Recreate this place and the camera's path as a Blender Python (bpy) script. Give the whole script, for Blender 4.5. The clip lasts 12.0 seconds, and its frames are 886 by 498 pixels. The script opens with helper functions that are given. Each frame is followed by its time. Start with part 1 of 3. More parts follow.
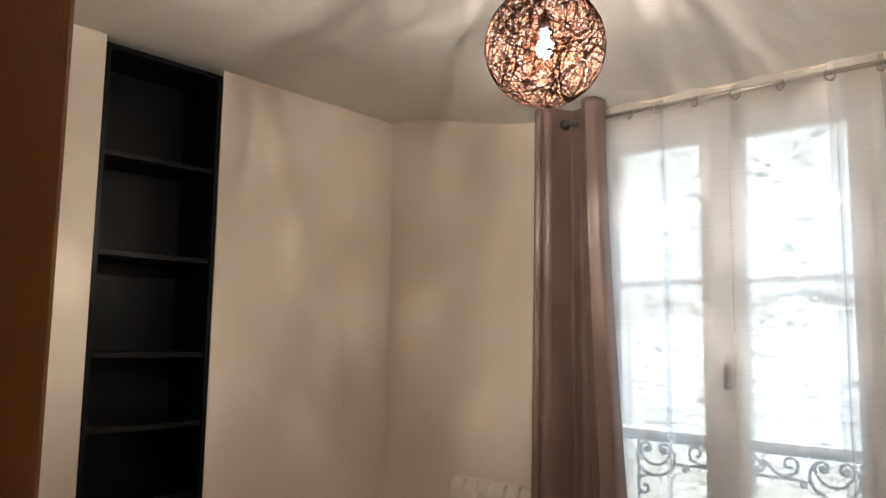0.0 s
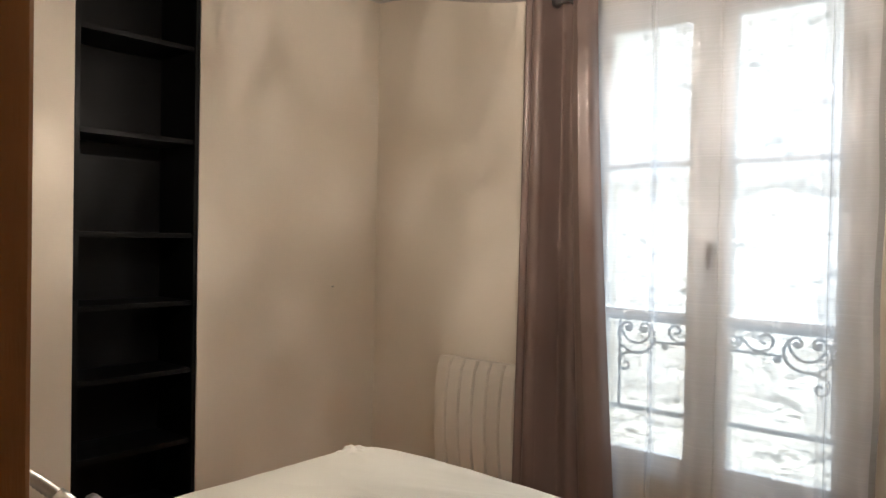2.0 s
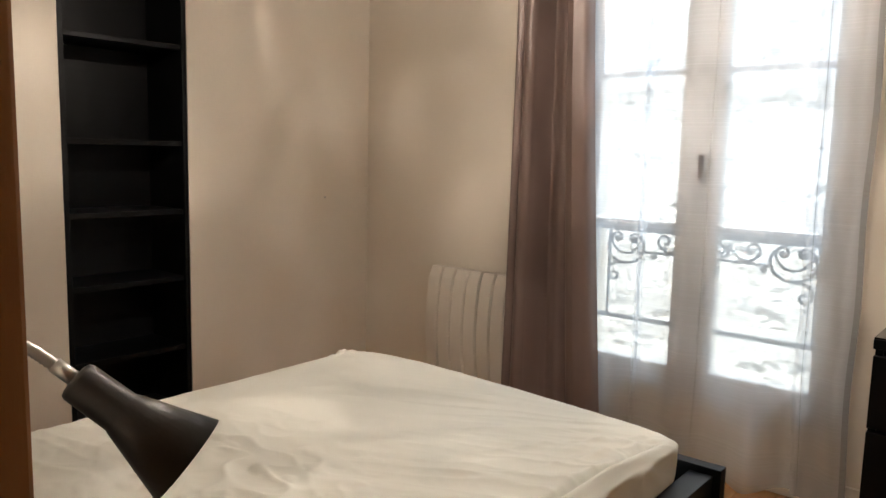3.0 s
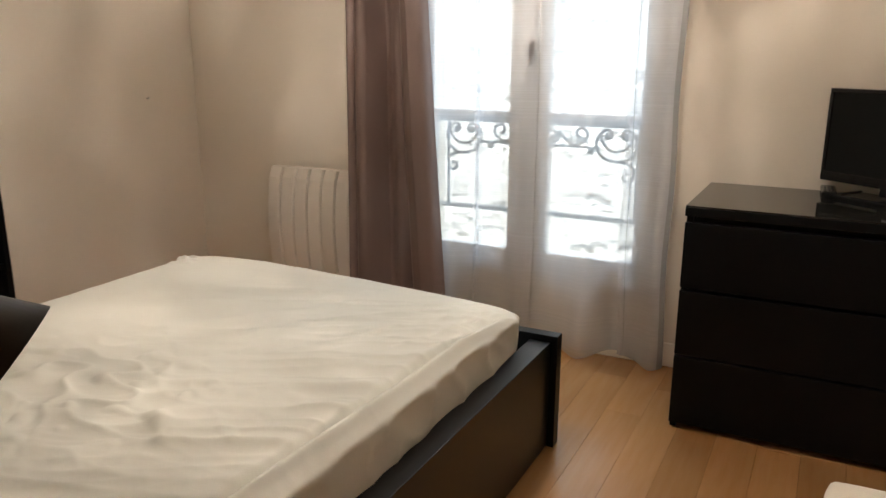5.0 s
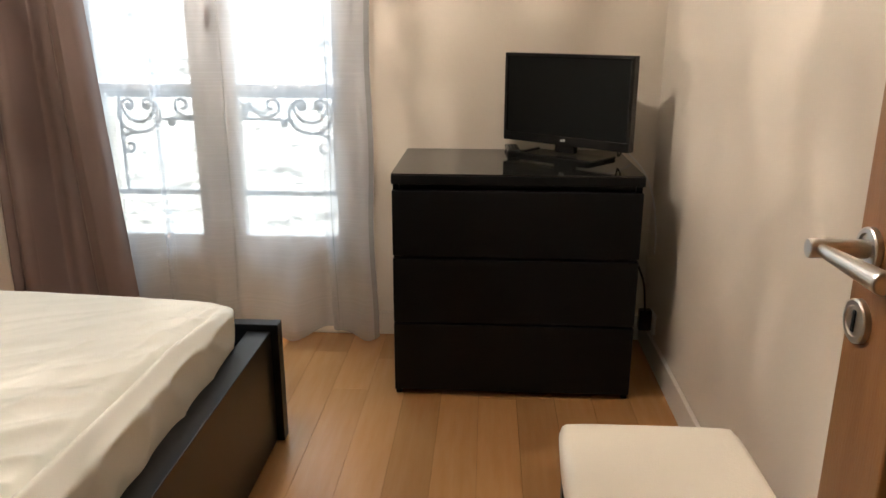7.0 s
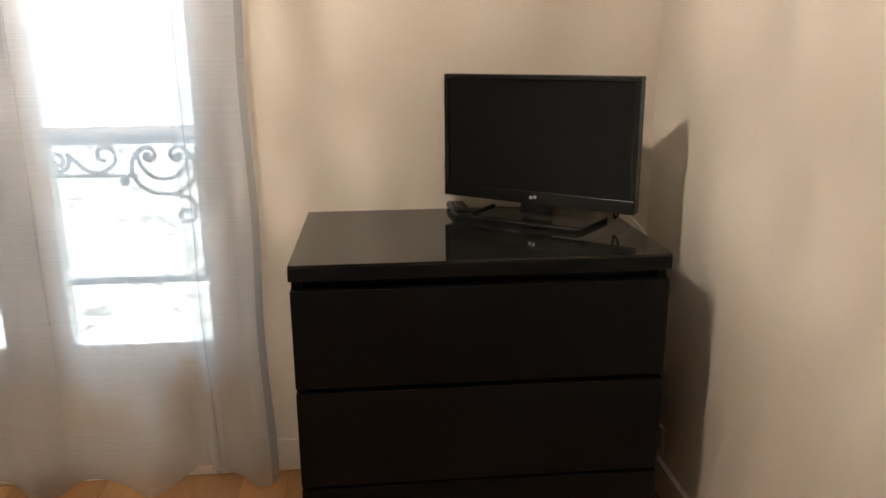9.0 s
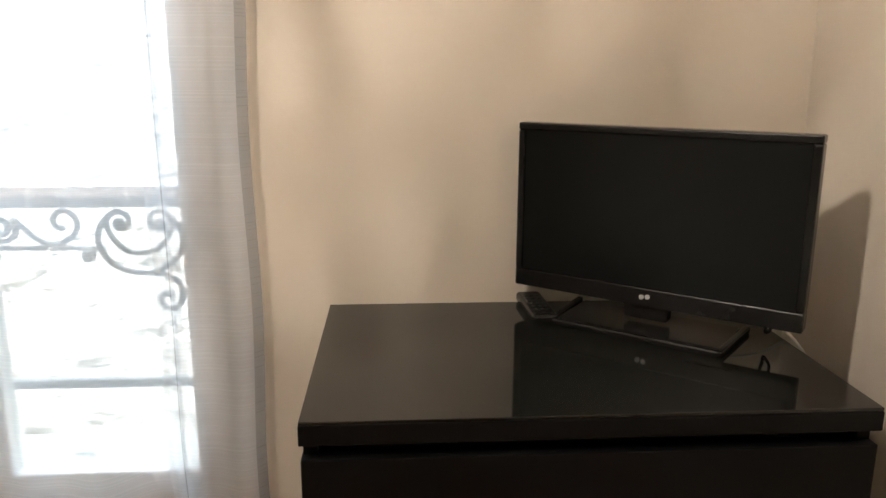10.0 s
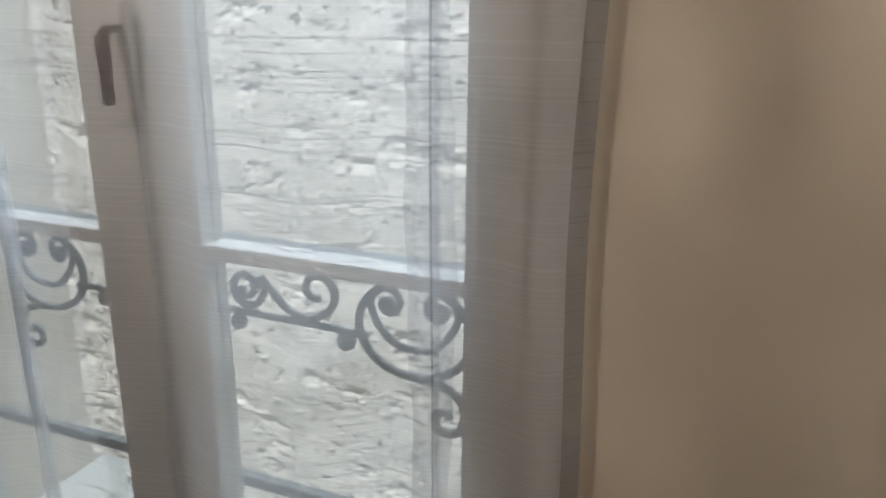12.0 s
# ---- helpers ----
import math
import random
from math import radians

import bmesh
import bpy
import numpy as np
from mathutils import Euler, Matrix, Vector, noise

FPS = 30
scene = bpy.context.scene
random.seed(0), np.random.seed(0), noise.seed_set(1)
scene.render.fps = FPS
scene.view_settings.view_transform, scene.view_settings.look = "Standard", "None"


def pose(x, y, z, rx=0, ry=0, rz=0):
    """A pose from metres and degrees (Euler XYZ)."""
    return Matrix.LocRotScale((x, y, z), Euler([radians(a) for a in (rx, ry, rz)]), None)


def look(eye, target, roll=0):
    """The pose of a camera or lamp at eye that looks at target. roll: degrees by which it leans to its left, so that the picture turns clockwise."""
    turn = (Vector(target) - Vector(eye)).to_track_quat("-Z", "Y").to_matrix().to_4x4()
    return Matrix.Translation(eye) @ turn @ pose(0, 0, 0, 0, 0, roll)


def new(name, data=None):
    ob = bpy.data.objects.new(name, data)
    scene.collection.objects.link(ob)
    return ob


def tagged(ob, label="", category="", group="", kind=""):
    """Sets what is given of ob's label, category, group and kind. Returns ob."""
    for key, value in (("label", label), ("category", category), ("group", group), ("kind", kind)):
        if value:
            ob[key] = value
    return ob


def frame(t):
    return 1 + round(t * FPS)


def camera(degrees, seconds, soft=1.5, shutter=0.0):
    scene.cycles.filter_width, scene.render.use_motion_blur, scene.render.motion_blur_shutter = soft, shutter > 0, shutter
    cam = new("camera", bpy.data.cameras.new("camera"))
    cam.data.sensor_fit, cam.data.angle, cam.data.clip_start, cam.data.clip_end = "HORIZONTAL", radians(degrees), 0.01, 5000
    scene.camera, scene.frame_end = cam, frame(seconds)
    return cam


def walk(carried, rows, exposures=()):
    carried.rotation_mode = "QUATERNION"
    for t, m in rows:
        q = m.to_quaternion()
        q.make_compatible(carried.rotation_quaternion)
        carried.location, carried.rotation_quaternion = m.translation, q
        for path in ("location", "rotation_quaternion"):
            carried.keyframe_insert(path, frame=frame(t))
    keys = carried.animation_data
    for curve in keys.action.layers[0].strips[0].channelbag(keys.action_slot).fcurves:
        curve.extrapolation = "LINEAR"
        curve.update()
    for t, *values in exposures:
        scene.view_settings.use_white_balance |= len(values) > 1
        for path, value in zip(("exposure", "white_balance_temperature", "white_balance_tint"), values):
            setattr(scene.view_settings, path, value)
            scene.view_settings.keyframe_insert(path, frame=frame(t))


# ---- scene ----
cam = camera(61.0, 12.0)
PATH = [
    (0, (0.742, 0.516, 1.403), (-0.566, 2.013, 1.63), 0.9),
    (0.5, (0.742, 0.515, 1.403), (-0.565, 2.011, 1.636), 0.8),
    (1, (0.742, 0.515, 1.39), (-0.56, 2.023, 1.565), 0.7),
    (1.5, (0.739, 0.515, 1.342), (-0.557, 2.037, 1.415), 1.0),
    (2, (0.742, 0.519, 1.32), (-0.546, 2.049, 1.285), 1.1),
    (2.5, (0.748, 0.522, 1.306), (-0.529, 2.055, 1.174), 1.4),
    (3.2, (0.757, 0.511, 1.275), (-0.494, 2.042, 0.979), 1.3),
    (4.8, (0.762, 0.497, 1.23), (-0.228, 2.168, 0.754), 0.5),
    (5, (0.765, 0.505, 1.245), (-0.125, 2.226, 0.749), 0.2),
    (5.5, (0.743, 0.519, 1.239), (0.133, 2.352, 0.721), 0.1),
    (6, (0.703, 0.518, 1.229), (0.346, 2.408, 0.681), 0.0),
    (6.5, (0.684, 0.533, 1.232), (0.487, 2.441, 0.664), -0.0),
    (8.5, (0.588, 1.218, 1.237), (0.664, 3.141, 0.69), -0.2),
    (9, (0.555, 1.491, 1.21), (0.722, 3.415, 0.692), -0.5),
    (9.5, (0.558, 1.782, 1.225), (0.687, 3.718, 0.739), 0.7),
    (10, (0.498, 2.054, 1.233), (0.623, 3.997, 0.779), 0.2),
    (10.5, (0.467, 2.3, 1.262), (0.522, 4.247, 0.806), 0.2),
    (11, (0.526, 2.502, 1.267), (0.169, 4.416, 0.809), 1.5),
    (11.5, (0.476, 2.643, 1.321), (-0.123, 4.463, 0.749), 0.9),
    (12, (0.367, 2.745, 1.316), (-0.348, 4.518, 0.73), 0.5),
]
walk(cam, [(t, look(eye, target, roll)) for t, eye, target, roll in PATH],
     exposures=[(0.0, 1.2), (2.0, 1.36), (3.2, 1.4), (5.0, 1.48), (6.5, 1.74), (9.5, 1.76), (10.5, 1.66), (11.0, 1.22), (11.5, 0.66), (12.0, 0.32)])

# ---- light ----
world = bpy.data.worlds.new("sky")
scene.world = world
world.use_nodes = True
wn = world.node_tree
sky = wn.nodes.new("ShaderNodeTexSky")
sky.sky_type = 'NISHITA'
sky.sun_disc = False
sky.sun_elevation = radians(64)
sky.sun_rotation = radians(170)
wn.links.new(sky.outputs[0], wn.nodes["Background"].inputs[0])
wn.nodes["Background"].inputs[1].default_value = 0.10

sun = new("sun", bpy.data.lights.new("sun", 'SUN'))
sun.data.energy = 2.6
sun.data.angle = radians(0.5)
sun.data.color = (1.0, 0.96, 0.9)
sun.matrix_world = look((0.0, -4.0, 10.25), (0.3, 1.0, 0.0))

# skylight above the courtyard, falling in through the window
skylight = new("skylight", bpy.data.lights.new("skylight", 'AREA'))
skylight.data.shape = 'RECTANGLE'
skylight.data.size, skylight.data.size_y = 1.6, 1.0
skylight.data.energy = 54
skylight.data.color = (0.76, 0.89, 1.0)
skylight.matrix_world = look((-0.38, 4.75, 3.35), (-0.3, 3.3, 1.0))

# ---- plan ----
XL, XR, YB, YF, ZC = -2.29, 1.32, 0.69, 3.53, 2.62
WIN_X0, WIN_X1, WIN_Z0, WIN_Z1 = -0.965, 0.205, 0.30, 2.34
NICHE_Y0, NICHE_Y1 = 1.85, 2.405
DOOR_X0, DOOR_X1, DOOR_Z = 0.24, 1.105, 2.06


# ---- materials ----
def material(name, base, rough=0.5, metal=0.0, spots=0.0, spot_scale=8.0, bump=0.0, bump_scale=80.0, stretch=(1, 1, 1),
             second=None, ramp_at=(0.3, 0.7), coat=0.0, rough_var=0.0, per_object=0.0, specular=0.5):
    m = bpy.data.materials.new(name)
    m.use_nodes = True
    n, l = m.node_tree.nodes, m.node_tree.links
    b = n["Principled BSDF"]
    b.inputs["Roughness"].default_value = rough
    b.inputs["Metallic"].default_value = metal
    b.inputs["Coat Weight"].default_value = coat
    b.inputs["Coat Roughness"].default_value = 0.04
    b.inputs["Specular IOR Level"].default_value = specular
    tc = n.new("ShaderNodeTexCoord")
    mp = n.new("ShaderNodeMapping")
    mp.inputs["Scale"].default_value = stretch
    l.new(tc.outputs["Object"], mp.inputs["Vector"])
    second = second or tuple(c * 0.75 for c in base)
    big = n.new("ShaderNodeTexNoise")
    big.inputs["Scale"].default_value = spot_scale
    big.inputs["Detail"].default_value = 5
    l.new(mp.outputs[0], big.inputs["Vector"])
    ramp = n.new("ShaderNodeMapRange")
    ramp.inputs["From Min"].default_value = ramp_at[0]
    ramp.inputs["From Max"].default_value = ramp_at[1]
    ramp.inputs["To Max"].default_value = spots
    l.new(big.outputs["Fac"], ramp.inputs["Value"])
    mix = n.new("ShaderNodeMix")
    mix.data_type = 'RGBA'
    mix.inputs["A"].default_value = (*base, 1)
    mix.inputs["B"].default_value = (*second, 1)
    l.new(ramp.outputs[0], mix.inputs["Factor"])
    colour = mix.outputs["Result"]
    if per_object:
        info = n.new("ShaderNodeObjectInfo")
        val = n.new("ShaderNodeMapRange")
        val.inputs["To Min"].default_value = 1 - per_object
        val.inputs["To Max"].default_value = 1 + per_object
        l.new(info.outputs["Random"], val.inputs["Value"])
        hsv = n.new("ShaderNodeHueSaturation")
        l.new(val.outputs[0], hsv.inputs["Value"])
        l.new(colour, hsv.inputs["Color"])
        colour = hsv.outputs["Color"]
        shift = n.new("ShaderNodeVectorMath")
        shift.operation = 'SCALE'
        shift.inputs[0].default_value = (17.0, 9.0, 5.0)
        l.new(info.outputs["Random"], shift.inputs["Scale"])
        l.new(shift.outputs["Vector"], mp.inputs["Location"])
    l.new(colour, b.inputs["Base Color"])
    if rough_var:
        rv = n.new("ShaderNodeMapRange")
        rv.inputs["To Min"].default_value = max(0.02, rough - rough_var)
        rv.inputs["To Max"].default_value = rough + rough_var
        l.new(big.outputs["Fac"], rv.inputs["Value"])
        l.new(rv.outputs[0], b.inputs["Roughness"])
    if bump:
        fine = n.new("ShaderNodeTexNoise")
        fine.inputs["Scale"].default_value = bump_scale
        fine.inputs["Detail"].default_value = 4
        l.new(mp.outputs[0], fine.inputs["Vector"])
        bp = n.new("ShaderNodeBump")
        bp.inputs["Strength"].default_value = bump
        bp.inputs["Distance"].default_value = 0.004
        l.new(fine.outputs["Fac"], bp.inputs["Height"])
        l.new(bp.outputs[0], b.inputs["Normal"])
    return m


def sheer_material(name, cover, thread, colour):
    """Voile with uneven horizontal threads."""
    m = bpy.data.materials.new(name)
    m.use_nodes = True
    n, l = m.node_tree.nodes, m.node_tree.links
    n.remove(n["Principled BSDF"])
    tc = n.new("ShaderNodeTexCoord")

    def threads(scale, lo, hi):
        mp = n.new("ShaderNodeMapping")
        mp.inputs["Scale"].default_value = scale
        l.new(tc.outputs["Object"], mp.inputs["Vector"])
        tx = n.new("ShaderNodeTexNoise")
        tx.inputs["Scale"].default_value = 1.0
        tx.inputs["Detail"].default_value = 2
        l.new(mp.outputs[0], tx.inputs["Vector"])
        r = n.new("ShaderNodeMapRange")
        r.inputs["From Min"].default_value = lo
        r.inputs["From Max"].default_value = hi
        l.new(tx.outputs["Fac"], r.inputs["Value"])
        return r.outputs[0]

    a = threads((0.25, 0.25, 320.0), 0.575, 0.62)
    c = threads((0.8, 0.8, 430.0), 0.52, 0.72)
    mx = n.new("ShaderNodeMath")
    mx.operation = 'MAXIMUM'
    l.new(a, mx.inputs[0])
    half = n.new("ShaderNodeMath")
    half.operation = 'MULTIPLY'
    half.inputs[1].default_value = 0.22
    l.new(c, half.inputs[0])
    l.new(half.outputs[0], mx.inputs[1])
    opac = n.new("ShaderNodeMapRange")
    opac.inputs["To Min"].default_value = cover
    opac.inputs["To Max"].default_value = thread
    l.new(mx.outputs[0], opac.inputs["Value"])
    tint = n.new("ShaderNodeMix")
    tint.data_type = 'RGBA'
    tint.inputs[6].default_value = (*colour, 1)
    tint.inputs[7].default_value = (*(c * 0.6 for c in colour), 1)
    l.new(mx.outputs[0], tint.inputs[0])
    clear = n.new("ShaderNodeBsdfTransparent")
    dif = n.new("ShaderNodeBsdfDiffuse")
    trl = n.new("ShaderNodeBsdfTranslucent")
    l.new(tint.outputs[2], dif.inputs["Color"])
    l.new(tint.outputs[2], trl.inputs["Color"])
    cloth = n.new("ShaderNodeMixShader")
    cloth.inputs[0].default_value = 0.72
    l.new(dif.outputs[0], cloth.inputs[1])
    l.new(trl.outputs[0], cloth.inputs[2])
    mixs = n.new("ShaderNodeMixShader")
    l.new(opac.outputs[0], mixs.inputs[0])
    l.new(clear.outputs[0], mixs.inputs[1])
    l.new(cloth.outputs[0], mixs.inputs[2])
    l.new(mixs.outputs[0], n["Material Output"].inputs[0])
    return m


def glass_material():
    m = bpy.data.materials.new("window_glass")
    m.use_nodes = True
    n, l = m.node_tree.nodes, m.node_tree.links
    n.remove(n["Principled BSDF"])
    clear = n.new("ShaderNodeBsdfTransparent")
    clear.inputs["Color"].default_value = (0.95, 0.97, 0.96, 1)
    gl = n.new("ShaderNodeBsdfGlossy")
    gl.inputs["Roughness"].default_value = 0.01
    mixs = n.new("ShaderNodeMixShader")
    mixs.inputs[0].default_value = 0.05
    l.new(clear.outputs[0], mixs.inputs[1])
    l.new(gl.outputs[0], mixs.inputs[2])
    l.new(mixs.outputs[0], n["Material Output"].inputs[0])
    return m


def glow_material(name, colour, strength):
    m = bpy.data.materials.new(name)
    m.use_nodes = True
    b = m.node_tree.nodes["Principled BSDF"]
    b.inputs["Base Color"].default_value = (*colour, 1)
    b.inputs["Emission Color"].default_value = (*colour, 1)
    b.inputs["Emission Strength"].default_value = strength
    return m


WALL = material("cream_wall_paint", (0.72, 0.655, 0.565), 0.75, spots=0.5, spot_scale=2.6, second=(0.66, 0.595, 0.505), bump=0.12, bump_scale=60)
CEIL = material("white_ceiling_paint", (0.64, 0.63, 0.605), 0.8, spots=0.3, spot_scale=1.5, second=(0.61, 0.595, 0.565), bump=0.2, bump_scale=50)
WHITE = material("white_gloss_paint", (0.78, 0.77, 0.74), 0.35, spots=0.25, spot_scale=6, second=(0.72, 0.71, 0.67), bump=0.08, bump_scale=40)
PVC = material("white_window_frame", (0.8, 0.81, 0.82), 0.3, spots=0.2, spot_scale=9, second=(0.74, 0.75, 0.76))
OAK = material("oak_plank", (0.43, 0.235, 0.098), 0.20, spots=0.8, spot_scale=6, stretch=(7, 0.7, 7), second=(0.39, 0.195, 0.070), bump=0.12,
               bump_scale=40, per_object=0.16, rough_var=0.12)
GAP = material("dark_joint", (0.20, 0.105, 0.045), 0.8, spots=0.3)
BLACK = material("black_brown_veneer", (0.0030, 0.0034, 0.0040), 0.38, spots=0.6, spot_scale=5, stretch=(1, 1, 9), second=(0.0046, 0.0050, 0.0056), specular=0.18, bump=0.1,
                 bump_scale=90, rough_var=0.05)
TOPGLASS = material("dark_glass_top", (0.010, 0.011, 0.0095), 0.06, spots=0.3, spot_scale=4, second=(0.018, 0.015, 0.013), rough_var=0.02)
RAILBLUE = material("black_satin_rail", (0.006, 0.006, 0.0065), 0.33, spots=0.4, spot_scale=10, second=(0.010, 0.010, 0.0105))
WOOD = material("honey_oak_door", (0.36, 0.18, 0.07), 0.38, spots=0.8, spot_scale=5, stretch=(8, 8, 0.8), second=(0.27, 0.12, 0.045), bump=0.12, bump_scale=60)
SHEET = material("cream_cotton_sheet", (0.74, 0.735, 0.67), 0.9, spots=0.25, spot_scale=5, second=(0.69, 0.685, 0.62), bump=0.06, bump_scale=160, specular=0.2)
CURTAIN = material("taupe_satin_curtain", (0.19, 0.135, 0.118), 0.38, spots=0.3, spot_scale=4, stretch=(4, 4, 0.5), second=(0.15, 0.10, 0.085), bump=0.15,
                   bump_scale=200)
SHEER = sheer_material("white_voile", 0.35, 0.62, (0.80, 0.83, 0.88))
VOILE_HEM = sheer_material("doubled_white_voile", 0.42, 0.60, (0.48, 0.50, 0.53))
GLASS = glass_material()
STEEL = material("brushed_steel", (0.62, 0.6, 0.57), 0.28, 1.0, spots=0.4, spot_scale=30, second=(0.5, 0.48, 0.45), bump=0.05, bump_scale=200)
GREYMETAL = material("grey_rod_metal", (0.5, 0.49, 0.47), 0.35, 0.8, spots=0.4, spot_scale=20)
EYELET = material("dull_steel_eyelet", (0.26, 0.25, 0.24), 0.35, 0.8, spots=0.4, spot_scale=20)
IRON = material("grey_painted_iron", (0.30, 0.32, 0.345), 0.55, spots=0.5, spot_scale=20, second=(0.23, 0.25, 0.27), bump=0.15, bump_scale=90)
# dark speckles in the colour stand in for shade in the render's pits
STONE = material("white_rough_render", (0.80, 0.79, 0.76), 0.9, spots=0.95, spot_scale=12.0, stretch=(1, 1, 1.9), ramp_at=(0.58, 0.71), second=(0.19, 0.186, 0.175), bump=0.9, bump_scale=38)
RADIATOR = material("white_radiator_enamel", (0.70, 0.65, 0.58), 0.4, spots=0.2, spot_scale=5, second=(0.66, 0.61, 0.54))
LEATHER = material("cream_leatherette", (0.76, 0.70, 0.6), 0.5, spots=0.3, spot_scale=6, second=(0.71, 0.65, 0.55), bump=0.2, bump_scale=220)
PLASTIC = material("black_gloss_plastic", (0.008, 0.008, 0.008), 0.22, specular=0.35, spots=0.3, spot_scale=12, second=(0.015, 0.015, 0.015))
SCREEN = material("dark_screen", (0.005, 0.006, 0.006), 0.3, specular=0.2, spots=0.3, spot_scale=3, second=(0.010, 0.011, 0.011))
BLACKMETAL = material("black_lamp_enamel", (0.022, 0.02, 0.018), 0.42, spots=0.4, spot_scale=14, second=(0.03, 0.027, 0.024), bump=0.05, bump_scale=120)
STRING = material("brown_paper_string", (0.027, 0.0082, 0.0030), 0.8, spots=0.5, spot_scale=30, specular=0.1, second=(0.018, 0.0050, 0.0018), bump=0.2, bump_scale=200)
GREYPAINT = material("grey_plastic", (0.5, 0.5, 0.5), 0.4, spots=0.2)
BUTTON = material("dark_grey_rubber", (0.035, 0.035, 0.03), 0.6, spots=0.3)
GRIP = material("dark_brown_grip", (0.10, 0.035, 0.018), 0.45, spots=0.4, spot_scale=30)
WHITECABLE = material("white_cable_sheath", (0.7, 0.69, 0.67), 0.45, spots=0.2)
FILAMENT = glow_material("glowing_filament", (1.0, 0.87, 0.76), 27000.0)


def bulb_glass_material():
    """Clear glass with a soft glow from the filament in it."""
    m = bpy.data.materials.new("lit_bulb_glass")
    m.use_nodes = True
    n, l = m.node_tree.nodes, m.node_tree.links
    n.remove(n["Principled BSDF"])
    clear = n.new("ShaderNodeBsdfTransparent")
    glow = n.new("ShaderNodeEmission")
    glow.inputs["Color"].default_value = (1.0, 0.86, 0.72, 1)
    glow.inputs["Strength"].default_value = 5500.0
    mixs = n.new("ShaderNodeMixShader")
    mixs.inputs[0].default_value = 0.12
    l.new(clear.outputs[0], mixs.inputs[1])
    l.new(glow.outputs[0], mixs.inputs[2])
    l.new(mixs.outputs[0], n["Material Output"].inputs[0])
    return m


BULBGLASS = bulb_glass_material()


# ---- mesh helpers ----
ORIGIN = {}


def thing(name, at, label, category, group="", kind=""):
    ob = new(name)
    ob.location = at
    ORIGIN[ob] = Vector(at)
    return tagged(ob, label, category, group, kind)


def part(name, bm, mat, parent=None, label="", smooth=False):
    if parent is not None:
        bmesh.ops.translate(bm, verts=bm.verts, vec=-ORIGIN[parent])
    bmesh.ops.recalc_face_normals(bm, faces=bm.faces)
    me = bpy.data.meshes.new(name)
    bm.to_mesh(me)
    bm.free()
    me.materials.append(mat)
    if smooth:
        me.polygons.foreach_set("use_smooth", [True] * len(me.polygons))
    ob = new(name, me)
    if parent is not None:
        ob.parent = parent
        ORIGIN[ob] = ORIGIN[parent]
    else:
        ORIGIN[ob] = Vector()
    if label:
        ob["label"] = label
    return ob


def box(x0, x1, y0, y1, z0, z1, bevel=0.0, bm=None, seg=2):
    one = bmesh.new()
    m = Matrix.Translation(((x0 + x1) / 2, (y0 + y1) / 2, (z0 + z1) / 2)) @ Matrix.Diagonal((x1 - x0, y1 - y0, z1 - z0, 1))
    bmesh.ops.create_cube(one, size=1.0, matrix=m)
    if bevel:
        bmesh.ops.bevel(one, geom=one.edges[:], offset=bevel, segments=seg, profile=0.5, affect='EDGES')
    return add(bm, one)


def add(bm, one):
    if bm is None:
        return one
    me = bpy.data.meshes.new("tmp")
    one.to_mesh(me)
    one.free()
    bm.from_mesh(me)
    bpy.data.meshes.remove(me)
    return bm


def turned(bm, m):
    bmesh.ops.transform(bm, matrix=m, verts=bm.verts)
    return bm


def lathe(profile, seg=24, m=Matrix.Identity(4), bm=None):
    """profile: (radius, height) up the z axis."""
    bm = bm or bmesh.new()
    rings = []
    for r, z in profile:
        rings.append([bm.verts.new(m @ Vector((r * math.cos(a), r * math.sin(a), z))) for a in (2 * math.pi * i / seg for i in range(seg))])
    for a, b in zip(rings, rings[1:]):
        for i in range(seg):
            bm.faces.new((a[i], a[(i + 1) % seg], b[(i + 1) % seg], b[i]))
    if profile[0][0] > 1e-5:
        bm.faces.new(list(reversed(rings[0])))
    if profile[-1][0] > 1e-5:
        bm.faces.new(rings[-1])
    return bm


def tube(points, r, seg=8, bm=None, closed=False):
    bm = bm or bmesh.new()
    pts = [Vector(p) for p in points]
    n = len(pts)
    up = None
    rings = []
    for i, p in enumerate(pts):
        d = (pts[(i + 1) % n] - pts[i - 1]) if closed else (pts[min(i + 1, n - 1)] - pts[max(i - 1, 0)])
        d.normalize()
        if up is None:
            up = d.orthogonal().normalized()
        up = (up - d * up.dot(d)).normalized()
        side = d.cross(up)
        rr = r[i] if isinstance(r, (list, tuple)) else r
        rings.append([bm.verts.new(p + (up * math.cos(a) + side * math.sin(a)) * rr) for a in (2 * math.pi * k / seg for k in range(seg))])
    pairs = list(zip(rings, rings[1:])) + ([(rings[-1], rings[0])] if closed else [])
    for a, b in pairs:
        for k in range(seg):
            bm.faces.new((a[k], a[(k + 1) % seg], b[(k + 1) % seg], b[k]))
    if not closed:
        bm.faces.new(list(reversed(rings[0])))
        bm.faces.new(rings[-1])
    return bm


def spline(ctrl, n=12):
    """Smooth points through the control points."""
    c = [Vector(p) for p in ctrl]
    c = [2 * c[0] - c[1]] + c + [2 * c[-1] - c[-2]]
    out = []
    for i in range(1, len(c) - 2):
        for k in range(n):
            t = k / n
            a, b, d, e = c[i - 1], c[i], c[i + 1], c[i + 2]
            out.append(0.5 * (2 * b + (d - a) * t + (2 * a - 5 * b + 4 * d - e) * t * t + (3 * b - a - 3 * d + e) * t ** 3))
    out.append(c[-2])
    return out


